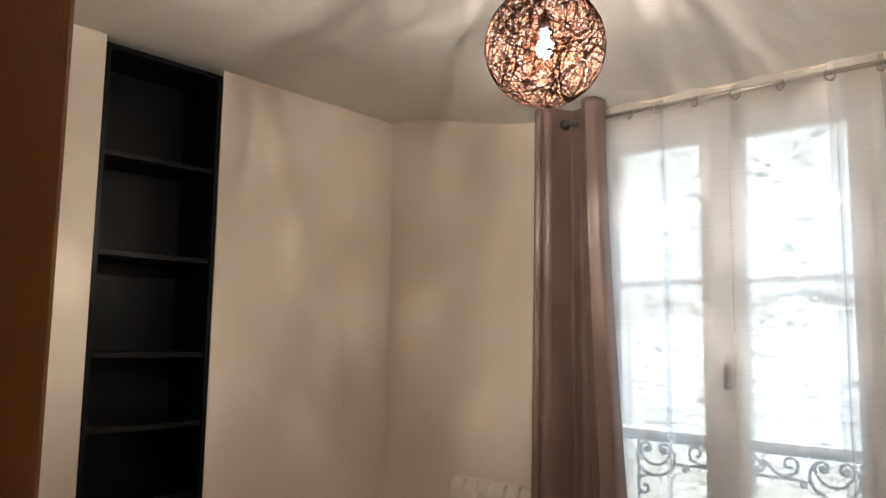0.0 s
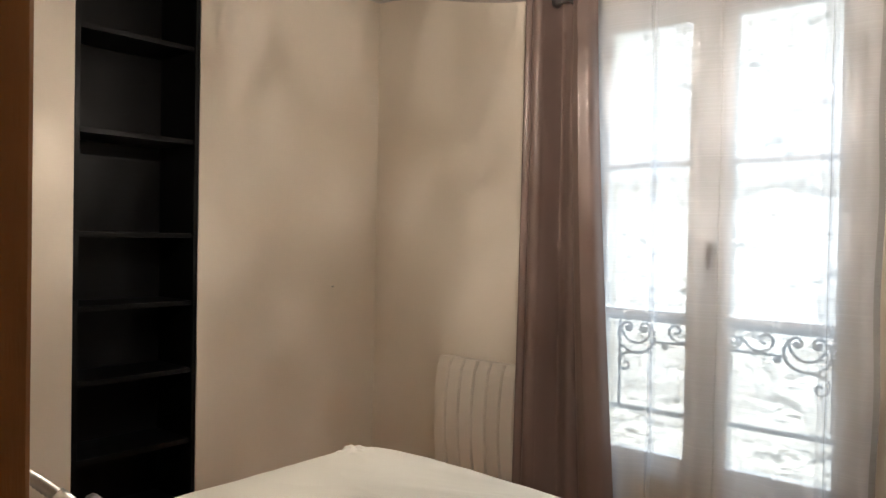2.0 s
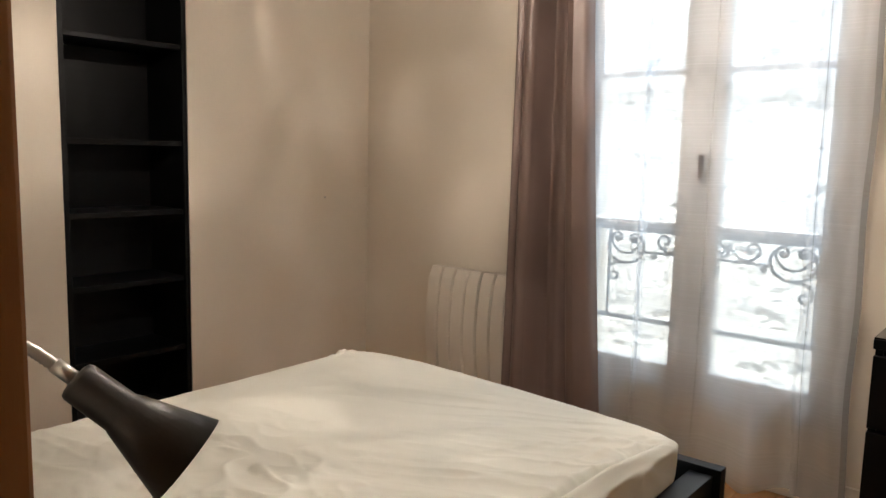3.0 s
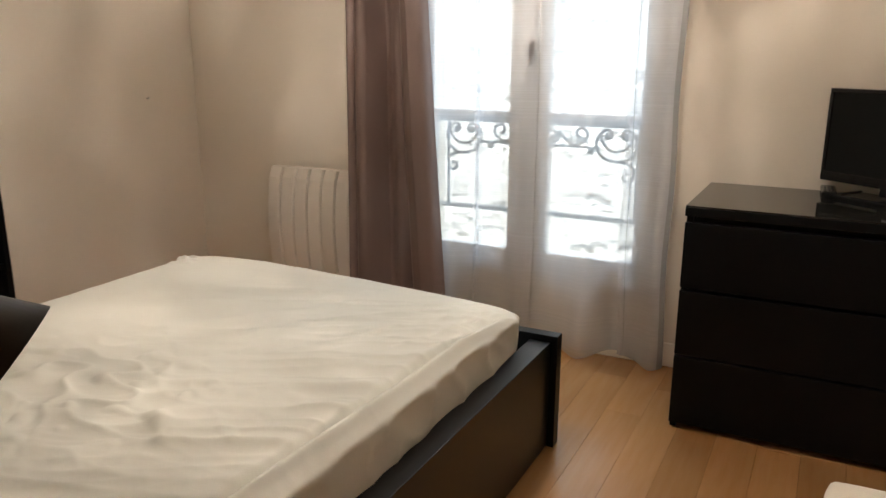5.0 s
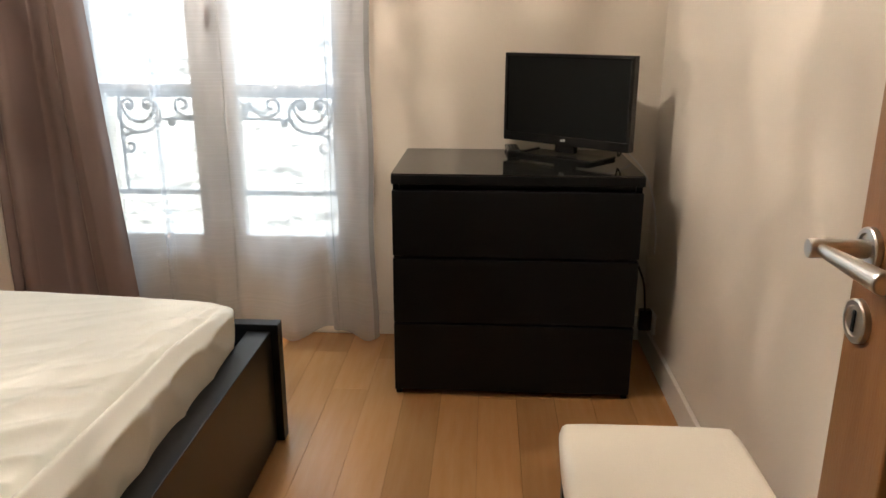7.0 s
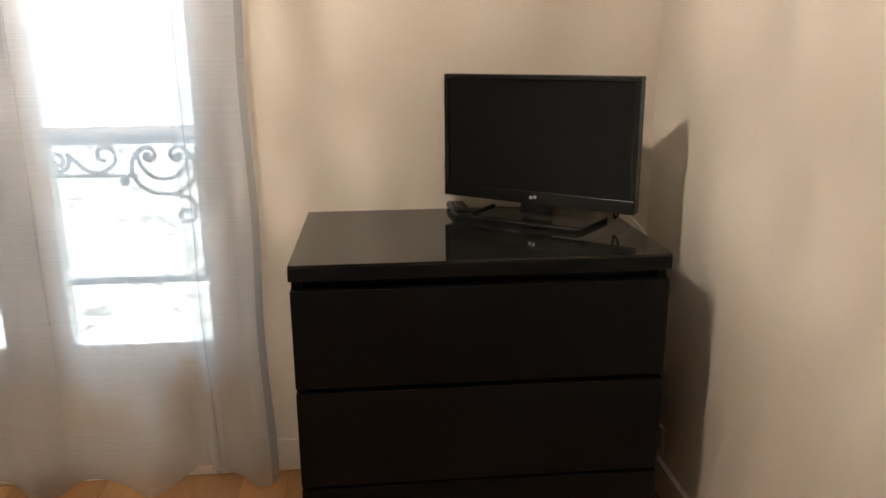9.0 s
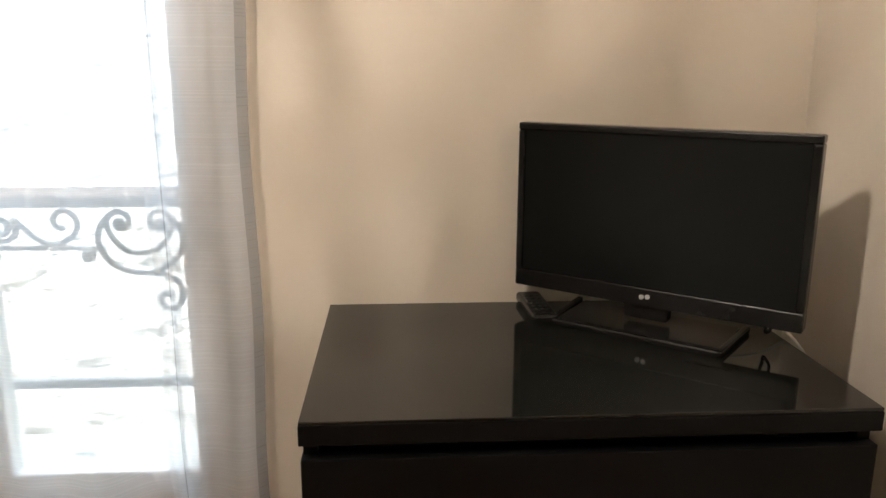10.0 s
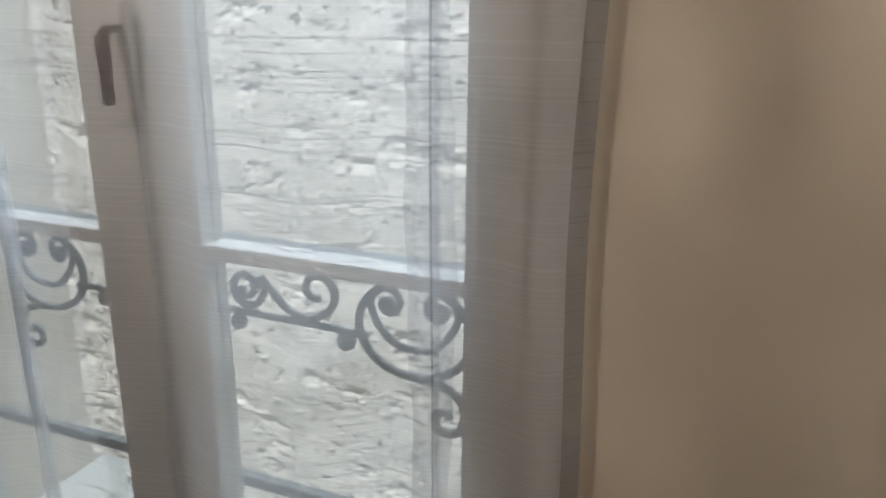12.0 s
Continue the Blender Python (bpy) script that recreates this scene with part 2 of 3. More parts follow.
def sheet(fn, nu, nv):
    bm = bmesh.new()
    g = [[bm.verts.new(fn(i / nu, j / nv)) for i in range(nu + 1)] for j in range(nv + 1)]
    for j in range(nv):
        for i in range(nu):
            bm.faces.new((g[j][i], g[j][i + 1], g[j + 1][i + 1], g[j + 1][i]))
    return bm


def structure(name, bm, mat, label, category):
    return tagged(part(name, bm, mat), label, category, kind="structure")


# ---- room shell ----
T = 0.34
bm = box(XL - 0.4, WIN_X0, YF, YF + T, 0, ZC)
box(WIN_X1, XR + 0.2, YF, YF + T, 0, ZC, bm=bm)
box(WIN_X0, WIN_X1, YF, YF + T, 0, WIN_Z0, bm=bm)
box(WIN_X0, WIN_X1, YF, YF + T, WIN_Z1, ZC, bm=bm)
structure("wall_north", bm, WALL, "cream painted plaster wall round a French window", "wall")
bm = box(XL - 0.4, XL, NICHE_Y1, YF, 0, ZC)
box(XL - 0.4, XL, YB - 0.16, NICHE_Y0, 0, ZC, bm=bm)
box(XL - 0.4, XL - 0.32, NICHE_Y0, NICHE_Y1, 0, ZC, bm=bm)
structure("wall_west", bm, WALL, "cream painted plaster wall with a tall niche", "wall")
bm = box(XR, XR + 0.2, -1.2, YF, 0, ZC)
structure("wall_east", bm, WALL, "cream painted plaster wall", "wall")
bm = box(XL, DOOR_X0, YB - 0.16, YB, 0, ZC)
box(DOOR_X1, XR, YB - 0.16, YB, 0, ZC, bm=bm)
box(DOOR_X0, DOOR_X1, YB - 0.16, YB, DOOR_Z, ZC, bm=bm)
structure("wall_south", bm, WALL, "cream painted partition wall with a doorway", "wall")
bm = box(-0.5, -0.4, -1.2, YB - 0.16, 0, ZC)
box(-0.5, XR, -1.3, -1.2, 0, ZC, bm=bm)
structure("wall_corridor", bm, WALL, "cream painted corridor walls behind the doorway", "wall")
structure("ceiling", box(XL - 0.4, XR + 0.2, -1.3, YF + T, ZC, ZC + 0.15), CEIL, "flat white painted ceiling", "ceiling")


def ceiling_sag(u, v):
    """The old ceiling dips towards the window wall."""
    x, y = XL + (XR - XL) * u, 2.55 + (YF - 2.55) * v
    a = max(0.0, min(1.0, (x - XL) / (XL * -1 - 1.2)))
    return Vector((x, y, ZC - 0.002 - 0.172 * a * a * (3 - 2 * a) * v ** 1.6))


structure("ceiling_edge", sheet(ceiling_sag, 40, 24), CEIL, "uneven white ceiling dipping towards the window wall", "ceiling")
floor = structure("floor", box(XL - 0.4, XR + 0.2, -1.3, YF + T, -0.2, -0.012), GAP, "oak plank parquet floor with a satin finish", "floor")

# baseboards
bm = box(XL, WIN_X0 + 0.0, YF - 0.016, YF - 0.001, 0, 0.10, bevel=0.003)
box(WIN_X0, XR - 0.016, YF - 0.016, YF - 0.001, 0, 0.10, bevel=0.003, bm=bm)
structure("baseboard_north", bm, RADIATOR, "cream painted wooden baseboard", "baseboard")
structure("baseboard_east", box(XR - 0.016, XR - 0.001, YB, YF - 0.001, 0, 0.10, bevel=0.003), RADIATOR, "cream painted wooden baseboard", "baseboard")
bm = box(XL + 0.001, XL + 0.016, NICHE_Y1 + 0.02, YF - 0.04, 0, 0.10, bevel=0.003)
box(XL + 0.001, XL + 0.016, YB, NICHE_Y0 - 0.02, 0, 0.10, bevel=0.003, bm=bm)
structure("baseboard_west", bm, RADIATOR, "cream painted wooden baseboard", "baseboard")

# doorway lining
lining = thing("door_frame", (DOOR_X0, YB - 0.08, 0), "honey oak door lining round the open doorway", "door frame", kind="structure")
part("jamb", box(DOOR_X0 + 0.001, DOOR_X0 + 0.035, YB - 0.165, YB + 0.012, 0, DOOR_Z, bevel=0.004), WOOD, lining)
part("jamb", box(DOOR_X1 - 0.02, DOOR_X1 - 0.001, YB - 0.165, YB - 0.05, 0, DOOR_Z, bevel=0.004), WOOD, lining)
part("lintel", box(DOOR_X0 + 0.036, DOOR_X1 - 0.021, YB - 0.165, YB + 0.012, DOOR_Z - 0.035, DOOR_Z - 0.001, bevel=0.004), WOOD, lining)
part("architrave", box(DOOR_X0 - 0.06, DOOR_X0, YB + 0.001, YB + 0.014, 0, DOOR_Z + 0.06, bevel=0.004), WOOD, lining)


# ---- door leaf ----
def door_leaf():
    x0, x1, y0, y1 = 1.057, 1.097, 0.665, 1.39
    d = thing("door_1", (1.07, y0, 0), "honey oak panelled door standing open against the wall", "door", kind="structure")
    st = 0.115
    part("stile", box(x0, x1, y1 - st, y1, 0.008, 2.02, bevel=0.003), WOOD, d)
    part("stile", box(x0, x1, y0, y0 + st, 0.008, 2.02, bevel=0.003), WOOD, d)
    for za, zb in ((0.008, 0.22), (0.86, 1.0), (1.9, 2.02)):
        part("rail", box(x0 + 0.001, x1 - 0.001, y0 + st, y1 - st, za, zb, bevel=0.003), WOOD, d)
    for za, zb in ((0.22, 0.86), (1.0, 1.9)):
        part("panel", box(x0 + 0.014, x1 - 0.014, y0 + st, y1 - st, za, zb), WOOD, d)
    ry, rz = y1 - 0.030, 1.022
    face = Matrix.Translation((x0, ry, rz)) @ Matrix.Rotation(radians(-90), 4, 'Y')
    h = part("handle", lathe([(0.0225, 0.0), (0.0225, 0.006), (0.0205, 0.0075), (0.0165, 0.0075), (0.0155, 0.005), (0.0, 0.005)], 32, face), STEEL, d,
             "brushed steel lever handle", True)
    h.data.shade_flat()
    part("neck", lathe([(0.0095, 0.005), (0.0100, 0.060), (0.0100, 0.0615), (0.0090, 0.063), (0.0, 0.063)], 24, face), STEEL, h).data.shade_flat()
    tip = Vector((x0 - 0.040, ry - 0.108, rz - 0.001))
    root = Vector((x0 - 0.053, ry - 0.004, rz + 0.001))
    reach = tip - root
    along = Matrix.Translation(root) @ reach.to_track_quat('Z', 'Y').to_matrix().to_4x4()
    ln = reach.length
    part("lever", lathe([(0.0055, 0.0), (0.0075, 0.25 * ln), (0.0098, 0.7 * ln), (0.0112, ln - 0.003), (0.0108, ln - 0.001), (0.0095, ln), (0.0, ln)], 24, along), STEEL, h).data.shade_flat()
    key = Matrix.Translation((x0, ry, rz - 0.077)) @ Matrix.Rotation(radians(-90), 4, 'Y')
    k = part("key_rose", lathe([(0.0235, 0.0), (0.0235, 0.006), (0.0215, 0.0075), (0.0165, 0.0075), (0.0155, 0.0062), (0.0, 0.0062)], 32, key), STEEL, d, "round steel key rose")
    part("keyhole", box(x0 - 0.0078, x0 - 0.0058, ry - 0.003, ry + 0.003, rz - 0.089, rz - 0.065, bevel=0.001), PLASTIC, k)
    return d


door_leaf()


# ---- window ----
def window():
    w = thing("window_1", ((WIN_X0 + WIN_X1) / 2, YF, WIN_Z0), "white double-leaf French window with narrow glazing bars, closed", "window", kind="structure")
    fy0, fy1 = YF - 0.005, YF + 0.06
    f = box(WIN_X0 + 0.001, WIN_X0 + 0.055, fy0, fy1, WIN_Z0 + 0.001, WIN_Z1 - 0.001, bevel=0.004)
    box(WIN_X1 - 0.055, WIN_X1 - 0.001, fy0, fy1, WIN_Z0 + 0.001, WIN_Z1 - 0.001, bevel=0.004, bm=f)
    box(WIN_X0 + 0.055, WIN_X1 - 0.055, fy0, fy1, WIN_Z1 - 0.055, WIN_Z1 - 0.001, bevel=0.004, bm=f)
    box(WIN_X0 + 0.055, WIN_X1 - 0.055, fy0, fy1, WIN_Z0 + 0.001, WIN_Z0 + 0.05, bevel=0.004, bm=f)
    part("window_frame", f, PVC, w)
    part("window_sill", box(WIN_X0 + 0.001, WIN_X1 - 0.001, fy1, YF + T + 0.03, WIN_Z0 - 0.02, WIN_Z0 + 0.02, bevel=0.004), STONE, w)
    sy0, sy1 = YF - 0.012, YF + 0.045
    z0, z1 = 0.42, 2.217
    for a, b, pa, pb in ((WIN_X0 + 0.05, -0.389, -0.84, -0.477), (-0.387, WIN_X1 - 0.05, -0.298, 0.08)):
        s = box(a, pa, sy0, sy1, z0 - 0.075, z1 + 0.072, bevel=0.006)
        box(pb, b, sy0, sy1, z0 - 0.075, z1 + 0.072, bevel=0.006, bm=s)
        box(pa, pb, sy0, sy1, z1, z1 + 0.072, bevel=0.006, bm=s)
        box(pa, pb, sy0, sy1, z0 - 0.075, z0, bevel=0.006, bm=s)
        sash = part("sash", s, PVC, w)
        for za, zb in ((0.999, 1.021), (1.626, 1.648)):
            part("glazing_bar", box(pa, pb, sy0 + 0.008, sy1 - 0.008, za, zb, bevel=0.003), PVC, sash)
        for za, zb in ((z0, 0.999), (1.021, 1.626), (1.648, z1)):
            g = part("pane", box(pa, pb, YF + 0.018, YF + 0.022, za, zb), GLASS, sash)
            g.visible_shadow = False
    part("cover_strip", box(-0.408, -0.368, sy0 - 0.014, sy0 + 0.002, z0 - 0.07, z1 + 0.065, bevel=0.005), PVC, w)
    h = part("window_handle", box(-0.380, -0.356, sy0 - 0.024, sy0 - 0.012, 1.265, 1.33, bevel=0.004), PVC, w, "white window handle with a brown grip")
    part("lever", tube([(-0.368, sy0 - 0.022, 1.30), (-0.368, sy0 - 0.05, 1.30), (-0.368, sy0 - 0.056, 1.288), (-0.368, sy0 - 0.056, 1.21)],
                       [0.006, 0.006, 0.009, 0.007], 12), GRIP, h, "brown grip", True)


window()
# ---- outside ----
def facade(u, v):
    x, z = -7 + 10 * u, -4 + 9 * v
    p = Vector((x, 0, z))
    n1 = noise.fractal(p * 1.1, 1.0, 2.0, 3)
    n2 = noise.fractal(Vector((x * 2.6, 3.0, z * 4.5)), 0.8, 2.1, 4)
    n3 = noise.fractal(Vector((x * 7.0, 8.0, z * 12.0)), 0.9, 2.0, 3)
    pit = -max(0.0, -n2 - 0.35) * 0.07 + max(0.0, n3 - 0.45) * 0.03
    return Vector((x, 6.6 - 0.05 * n1 - pit, z))


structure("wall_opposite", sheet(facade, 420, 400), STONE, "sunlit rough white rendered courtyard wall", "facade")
bm = box(-40, -7, 6.6, 7.0, -4, 12)
box(3, 40, 6.6, 7.0, -4, 12, bm=bm)
box(-7, 3, 6.6, 7.0, 5, 12, bm=bm)
structure("wall_opposite_wings", bm, STONE, "white rendered courtyard wall running on", "facade")
structure("ground", box(-60, 60, YF + T, 90, -4.2, -4.0), STONE, "pale courtyard ground", "ground")
structure("facade_own", box(-9, XL - 0.4, YF, YF + T, -4.2, ZC), STONE, "pale rendered outer wall of the house", "facade")


def railing():
    yr, mid = 3.65, -0.385
    r = thing("balcony_railing", (mid, yr, 0.55), "grey wrought iron window railing with scrolls", "railing")
    part("handrail", box(mid - 0.66, mid + 0.66, yr - 0.022, yr + 0.022, 0.974, 0.994, bevel=0.006), IRON, r)
    part("top_bar", box(mid - 0.66, mid + 0.66, yr - 0.008, yr + 0.008, 0.958, 0.9715, bevel=0.002), IRON, r)
    part("lower_bar", box(mid - 0.66, mid + 0.66, yr - 0.009, yr + 0.009, 0.556, 0.576, bevel=0.002), IRON, r)

    def spiral(cx, cz, r0, r1, a0, a1, n=34):
        return [(cx + (r0 + (r1 - r0) * i / n) * math.cos(radians(a0 + (a1 - a0) * i / n)), yr,
                 cz + (r0 + (r1 - r0) * i / n) * math.sin(radians(a0 + (a1 - a0) * i / n))) for i in range(n + 1)]

    def mirror(pts, s):
        return [(mid + s * (x - mid), y, z) for x, y, z in pts]

    for s in (1, -1):
        hx = -0.042 if s == 1 else -0.016
        # wave scroll with a curl at both ends
        wave = spiral(-0.327, 0.914, 0.008, 0.034, -180, 400)[::1]
        wave += spline([wave[-1], (-0.277, yr, 0.912), (-0.25, yr, 0.888), (-0.213, yr, 0.880), (-0.182, yr, 0.896)], 8)[1:]
        wave += spiral(-0.200, 0.926, 0.034, 0.010, -50, 290, 24)[1:]
        part("scroll", tube(mirror(wave, s), 0.0065, 8), IRON, r, "", True)
        part("scroll_bar", tube(mirror([(-0.372, yr, 0.873), (-0.30, yr, 0.872), (-0.165, yr, 0.871), (hx - 0.073, yr, 0.868)], s), 0.006, 8), IRON, r, "", True)
        part("ball", lathe([(0.0, -0.016), (0.011, -0.012), (0.016, 0.0), (0.011, 0.012), (0.0, 0.016)], 14,
                           Matrix.Translation((mid + s * (-0.152 - mid), yr, 0.855))), IRON, r, "", True)
        part("ball", lathe([(0.0, -0.014), (0.010, -0.010), (0.014, 0.0), (0.010, 0.010), (0.0, 0.014)], 14,
                           Matrix.Translation((mid + s * (-0.345 - mid), yr, 0.855))), IRON, r, "", True)
        # double curl
        curl = spiral(hx - 0.040, 0.925, 0.007, 0.029, -220, 195, 30)
        heart = curl + spline([curl[-1], (hx - 0.058, yr, 0.893), (hx - 0.026, yr, 0.863), (hx + 0.026, yr, 0.863), (hx + 0.058, yr, 0.893),
                               (2 * hx - curl[-1][0], yr, curl[-1][2])], 7)[1:-1]
        heart += list(reversed([(2 * hx - x, y, z) for x, y, z in curl]))
        part("heart_scroll", tube(mirror(heart, s), 0.006, 8), IRON, r, "", True)
        for k in (-1, 1):
            part("curl_ball", lathe([(0.0, -0.011), (0.008, -0.008), (0.011, 0.0), (0.008, 0.008), (0.0, 0.011)], 12,
                                    Matrix.Translation((mid + s * (hx + k * 0.040 - mid), yr, 0.925))), IRON, r, "", True)
        oval = lambda a0, a1, n=24: [(hx + 0.088 * math.cos(radians(a0 + (a1 - a0) * i / n)), yr, 0.888 + 0.072 * math.sin(radians(a0 + (a1 - a0) * i / n)))
                                     for i in range(n + 1)]
        ring = oval(125, 268)
        ring += spline([ring[-1], (hx + 0.036, yr, 0.812), (hx + 0.066, yr, 0.800), (hx + 0.078, yr, 0.782), (hx + 0.079, yr, 0.762)], 6)[1:]
        ring += spiral(hx + 0.05, 0.757, 0.028, 0.008, 10, -330, 26)[1:]
        part("tail_scroll", tube(mirror(ring, s), 0.0068, 8), IRON, r, "", True)
        part("ring_scroll", tube(mirror(oval(55, -78), s), 0.0065, 8), IRON, r, "", True)
        part("upright", box(mid + s * 0.44 - 0.006, mid + s * 0.44 + 0.006, yr - 0.019, yr - 0.0085, 0.5765, 0.958, bevel=0.002), IRON, r)
        part("bracket", box(mid + s * 0.65 - 0.01, mid + s * 0.65 + 0.01, yr - 0.01, yr + 0.01, 0.56, 0.96, bevel=0.002), IRON, r)


railing()


# ---- curtains ----
ROD_Y, ROD_Z = 3.40, 2.365


def curtain_rod():
    r = thing("curtain_rod", (-0.35, ROD_Y, ROD_Z), "slim grey metal curtain rod under the ceiling", "curtain rod")
    part("rod", tube([(-1.03, ROD_Y, ROD_Z), (0.40, ROD_Y, ROD_Z)], 0.0085, 14), GREYMETAL, r, "", True)
    for x, s in ((-1.03, -1), (0.40, 1)):
        m = Matrix.Translation((x, ROD_Y, ROD_Z)) @ Matrix.Rotation(radians(90 * s), 4, 'Y')
        part("finial", lathe([(0.012, -0.01), (0.013, 0.0), (0.022, 0.006), (0.026, 0.02), (0.02, 0.034), (0.0, 0.04)], 18, m), BLACKMETAL, r, "", True)
    for x in (-0.99, 0.34):
        part("bracket", tube([(x, YF - 0.001, ROD_Z), (x, ROD_Y, ROD_Z)], 0.007, 10), GREYMETAL, r, "", True)


curtain_rod()


def ringlet(bm, x, y, z, r=0.019, t=0.003, ang=0.0):
    m = Matrix.Translation((x, y, z)) @ Matrix.Rotation(ang, 4, 'Z') @ Matrix.Rotation(radians(90), 4, 'Y')
    pts = [m @ Vector((r * math.cos(a), r * math.sin(a), 0)) for a in (2 * math.pi * i / 20 for i in range(20))]
    return tube(pts, t, 6, bm, closed=True)


FOLDS = ((-0.605, 0.020), (0.068, 0.018), (-0.33, 0.012))
RINGS = (-0.886, -0.726, -0.60, -0.44, -0.28, -0.11, 0.06, 0.225)


def sheer_point(u, v):
    s = -0.93 + 1.16 * u
    z = 2.412 + 0.006 * math.sin(s * 23) - 2.400 * v
    x = s
    for fx, a in FOLDS:
        d = (s - fx) / 0.03
        x -= a * 3.4 * d * math.exp(-d * d) * min(1.0, 0.3 + 3 * v) * (1 - 0.4 * v)
    top = 0.036 + 0.02 * math.sin(math.pi * (s + 0.726) / 0.165)
    low = 0.016 * math.sin(s * 19 + 0.6) + 0.011 * math.sin(s * 41 + 2.0) + 0.02 * v * math.sin(s * 11.0 + 1.2)
    k = max(0.0, 1 - v / 0.22) ** 1.5
    for fx, a in FOLDS:
        d = (s - fx) / 0.03
        low -= 0.9 * a * math.exp(-d * d)
    y = ROD_Y + k * top + (1 - k) * (low + 0.055 + 0.015 * v)
    side = max(0.0, (u - 0.90) / 0.10)
    y += (YF - 0.03 - y) * side * side * (1 - k)
    if v > 0.80:
        w = (v - 0.80) / 0.20
        y += w * (0.034 * math.sin(s * 21 + 0.5) - 0.022)
        x += 0.03 * w * max(0.0, u - 0.5)
        z += w * (0.010 + 0.010 * math.sin(s * 21 + 1.5))
    x += 0.004 * math.sin(z * 9 + s * 4) * (1 if u > 0.9 else 0.3)
    return Vector((x, min(y, YF - 0.022), max(z, 0.004)))


sheer = tagged(part("sheer_curtain", sheet(sheer_point, 420, 150), SHEER, smooth=True), "sheer white voile curtain with fine horizontal threads hanging to the floor",
               "curtain")
part("hem", sheet(lambda u, v: sheer_point(0.985 + 0.015 * u, v) + Vector((0, -0.003, 0)), 6, 150), VOILE_HEM, sheer, "stitched side hem", True)


def doubled_fold(fx, width, wave):
    """A narrow doubled pleat of the voile that runs from the heading to the floor."""
    def at(u, v):
        q = sheer_point((fx + 0.93) / 1.16, v)
        x = q.x + width * (u - 0.5) + wave * math.sin(v * 24 + fx * 9) * (u - 0.3) + 0.25 * wave * math.sin(v * 90)
        return Vector((x, q.y - 0.005 - 0.007 * math.sin(math.pi * u) + 0.003 * math.cos(9.4 * u), q.z))
    return sheet(at, 10, 150)


part("pleat", doubled_fold(-0.612, 0.040, 0.004), SHEER, sheer, "doubled pleat", True)
part("pleat", doubled_fold(0.074, 0.056, 0.007), SHEER, sheer, "doubled pleat", True)
for fx in (-0.594, 0.062):
    part("seam", sheet(lambda u, v: sheer_point((fx + 0.93 + 0.005 * u) / 1.16, v) + Vector((0, -0.014, 0)), 2, 150), VOILE_HEM, sheer, "stitched seam", True)
for i, x in enumerate(RINGS):
    ang = radians(60 if i % 2 else -60)
    part("eyelet", ringlet(None, x, ROD_Y, ROD_Z - 0.011, ang=ang), EYELET, sheer, "steel eyelet ring", True)


def smooth_step(a, b, t):
    t = max(0.0, min(1.0, (t - a) / (b - a)))
    return t * t * (3 - 2 * t)


def curtain_point(u, v):
    """Two narrow pleats, a wide hollow behind the rod and a broad rounded pleat in front of it."""
    z = 2.445 - 2.425 * v
    flare = v ** 1.3
    x0, x1 = -1.17 + 0.005 * flare, -0.838 + 0.162 * flare
    x = x0 + (x1 - x0) * u
    pleat = 0.5 + 0.5 * math.cos(2 * math.pi * u / 0.15)
    hollow = smooth_step(0.22, 0.34, u) * (1 - smooth_step(0.60, 0.74, u))
    front = smooth_step(0.64, 0.80, u)
    y = -0.030 - 0.026 * pleat * (1 - smooth_step(0.22, 0.30, u)) + 0.095 * hollow - 0.042 * front * math.sin(math.pi * min(1.0, (u - 0.66) / 0.34))
    y += (0.004 + 0.012 * v) * hollow * math.sin(2 * math.pi * (u - 0.3) / 0.3 + 0.5 * math.sin(1.7 * v))
    y += 0.008 * v * math.sin(7 * u + 2.2 * v) + 0.035 * smooth_step(0.92, 1.0, u)
    x += 0.008 * math.sin(2 * math.pi * u / 0.15) * (1 - hollow) + 0.004 * math.sin(v * 3.4 + u * 4)
    return Vector((x, ROD_Y - 0.005 - 0.055 * v + y, z))


heavy = tagged(part("curtain", sheet(curtain_point, 140, 70), CURTAIN, smooth=True), "taupe satin curtain drawn aside in deep folds", "curtain")
sol = heavy.modifiers.new("thickness", 'SOLIDIFY')
sol.thickness = 0.003


# ---- radiator ----
def radiator():
    r = thing("radiator", (-1.38, 3.45, 0.12), "white electric radiator with curved vertical fins on the wall", "radiator")
    n, w = 7, 0.0815
    z0, z1, y0 = 0.13, 0.712, 3.425
    for i in range(n):
        a, b = -1.722 + i * w, -1.722 + (i + 1) * w - 0.0042
        bm = bmesh.new()
        rows = []
        for k in range(13):
            t = k / 12
            bulge = 0.035 * (1 - (2 * t - 1) ** 2)
            z = z0 + (z1 - z0) * t
            end = 0.012 if k in (0, 12) else 0.0
            rows.append([bm.verts.new((x, y, z)) for x, y in ((a, 3.49), (a, y0 - bulge + 0.01 + end), (a + 0.006, y0 - bulge + end), (b - 0.006, y0 - bulge + end),
                                                               (b, y0 - bulge + 0.01 + end), (b, 3.49))])
        for p, q in zip(rows, rows[1:]):
            for k in range(6):
                bm.faces.new((p[k], p[(k + 1) % 6], q[(k + 1) % 6], q[k]))
        bm.faces.new(rows[0])
        bm.faces.new(rows[-1])
        part("fin", bm, RADIATOR, r)
    part("back", box(-1.70, -1.722 + n * w - 0.02, 3.485, YF - 0.002, 0.17, 0.66, bevel=0.004), RADIATOR, r)


radiator()


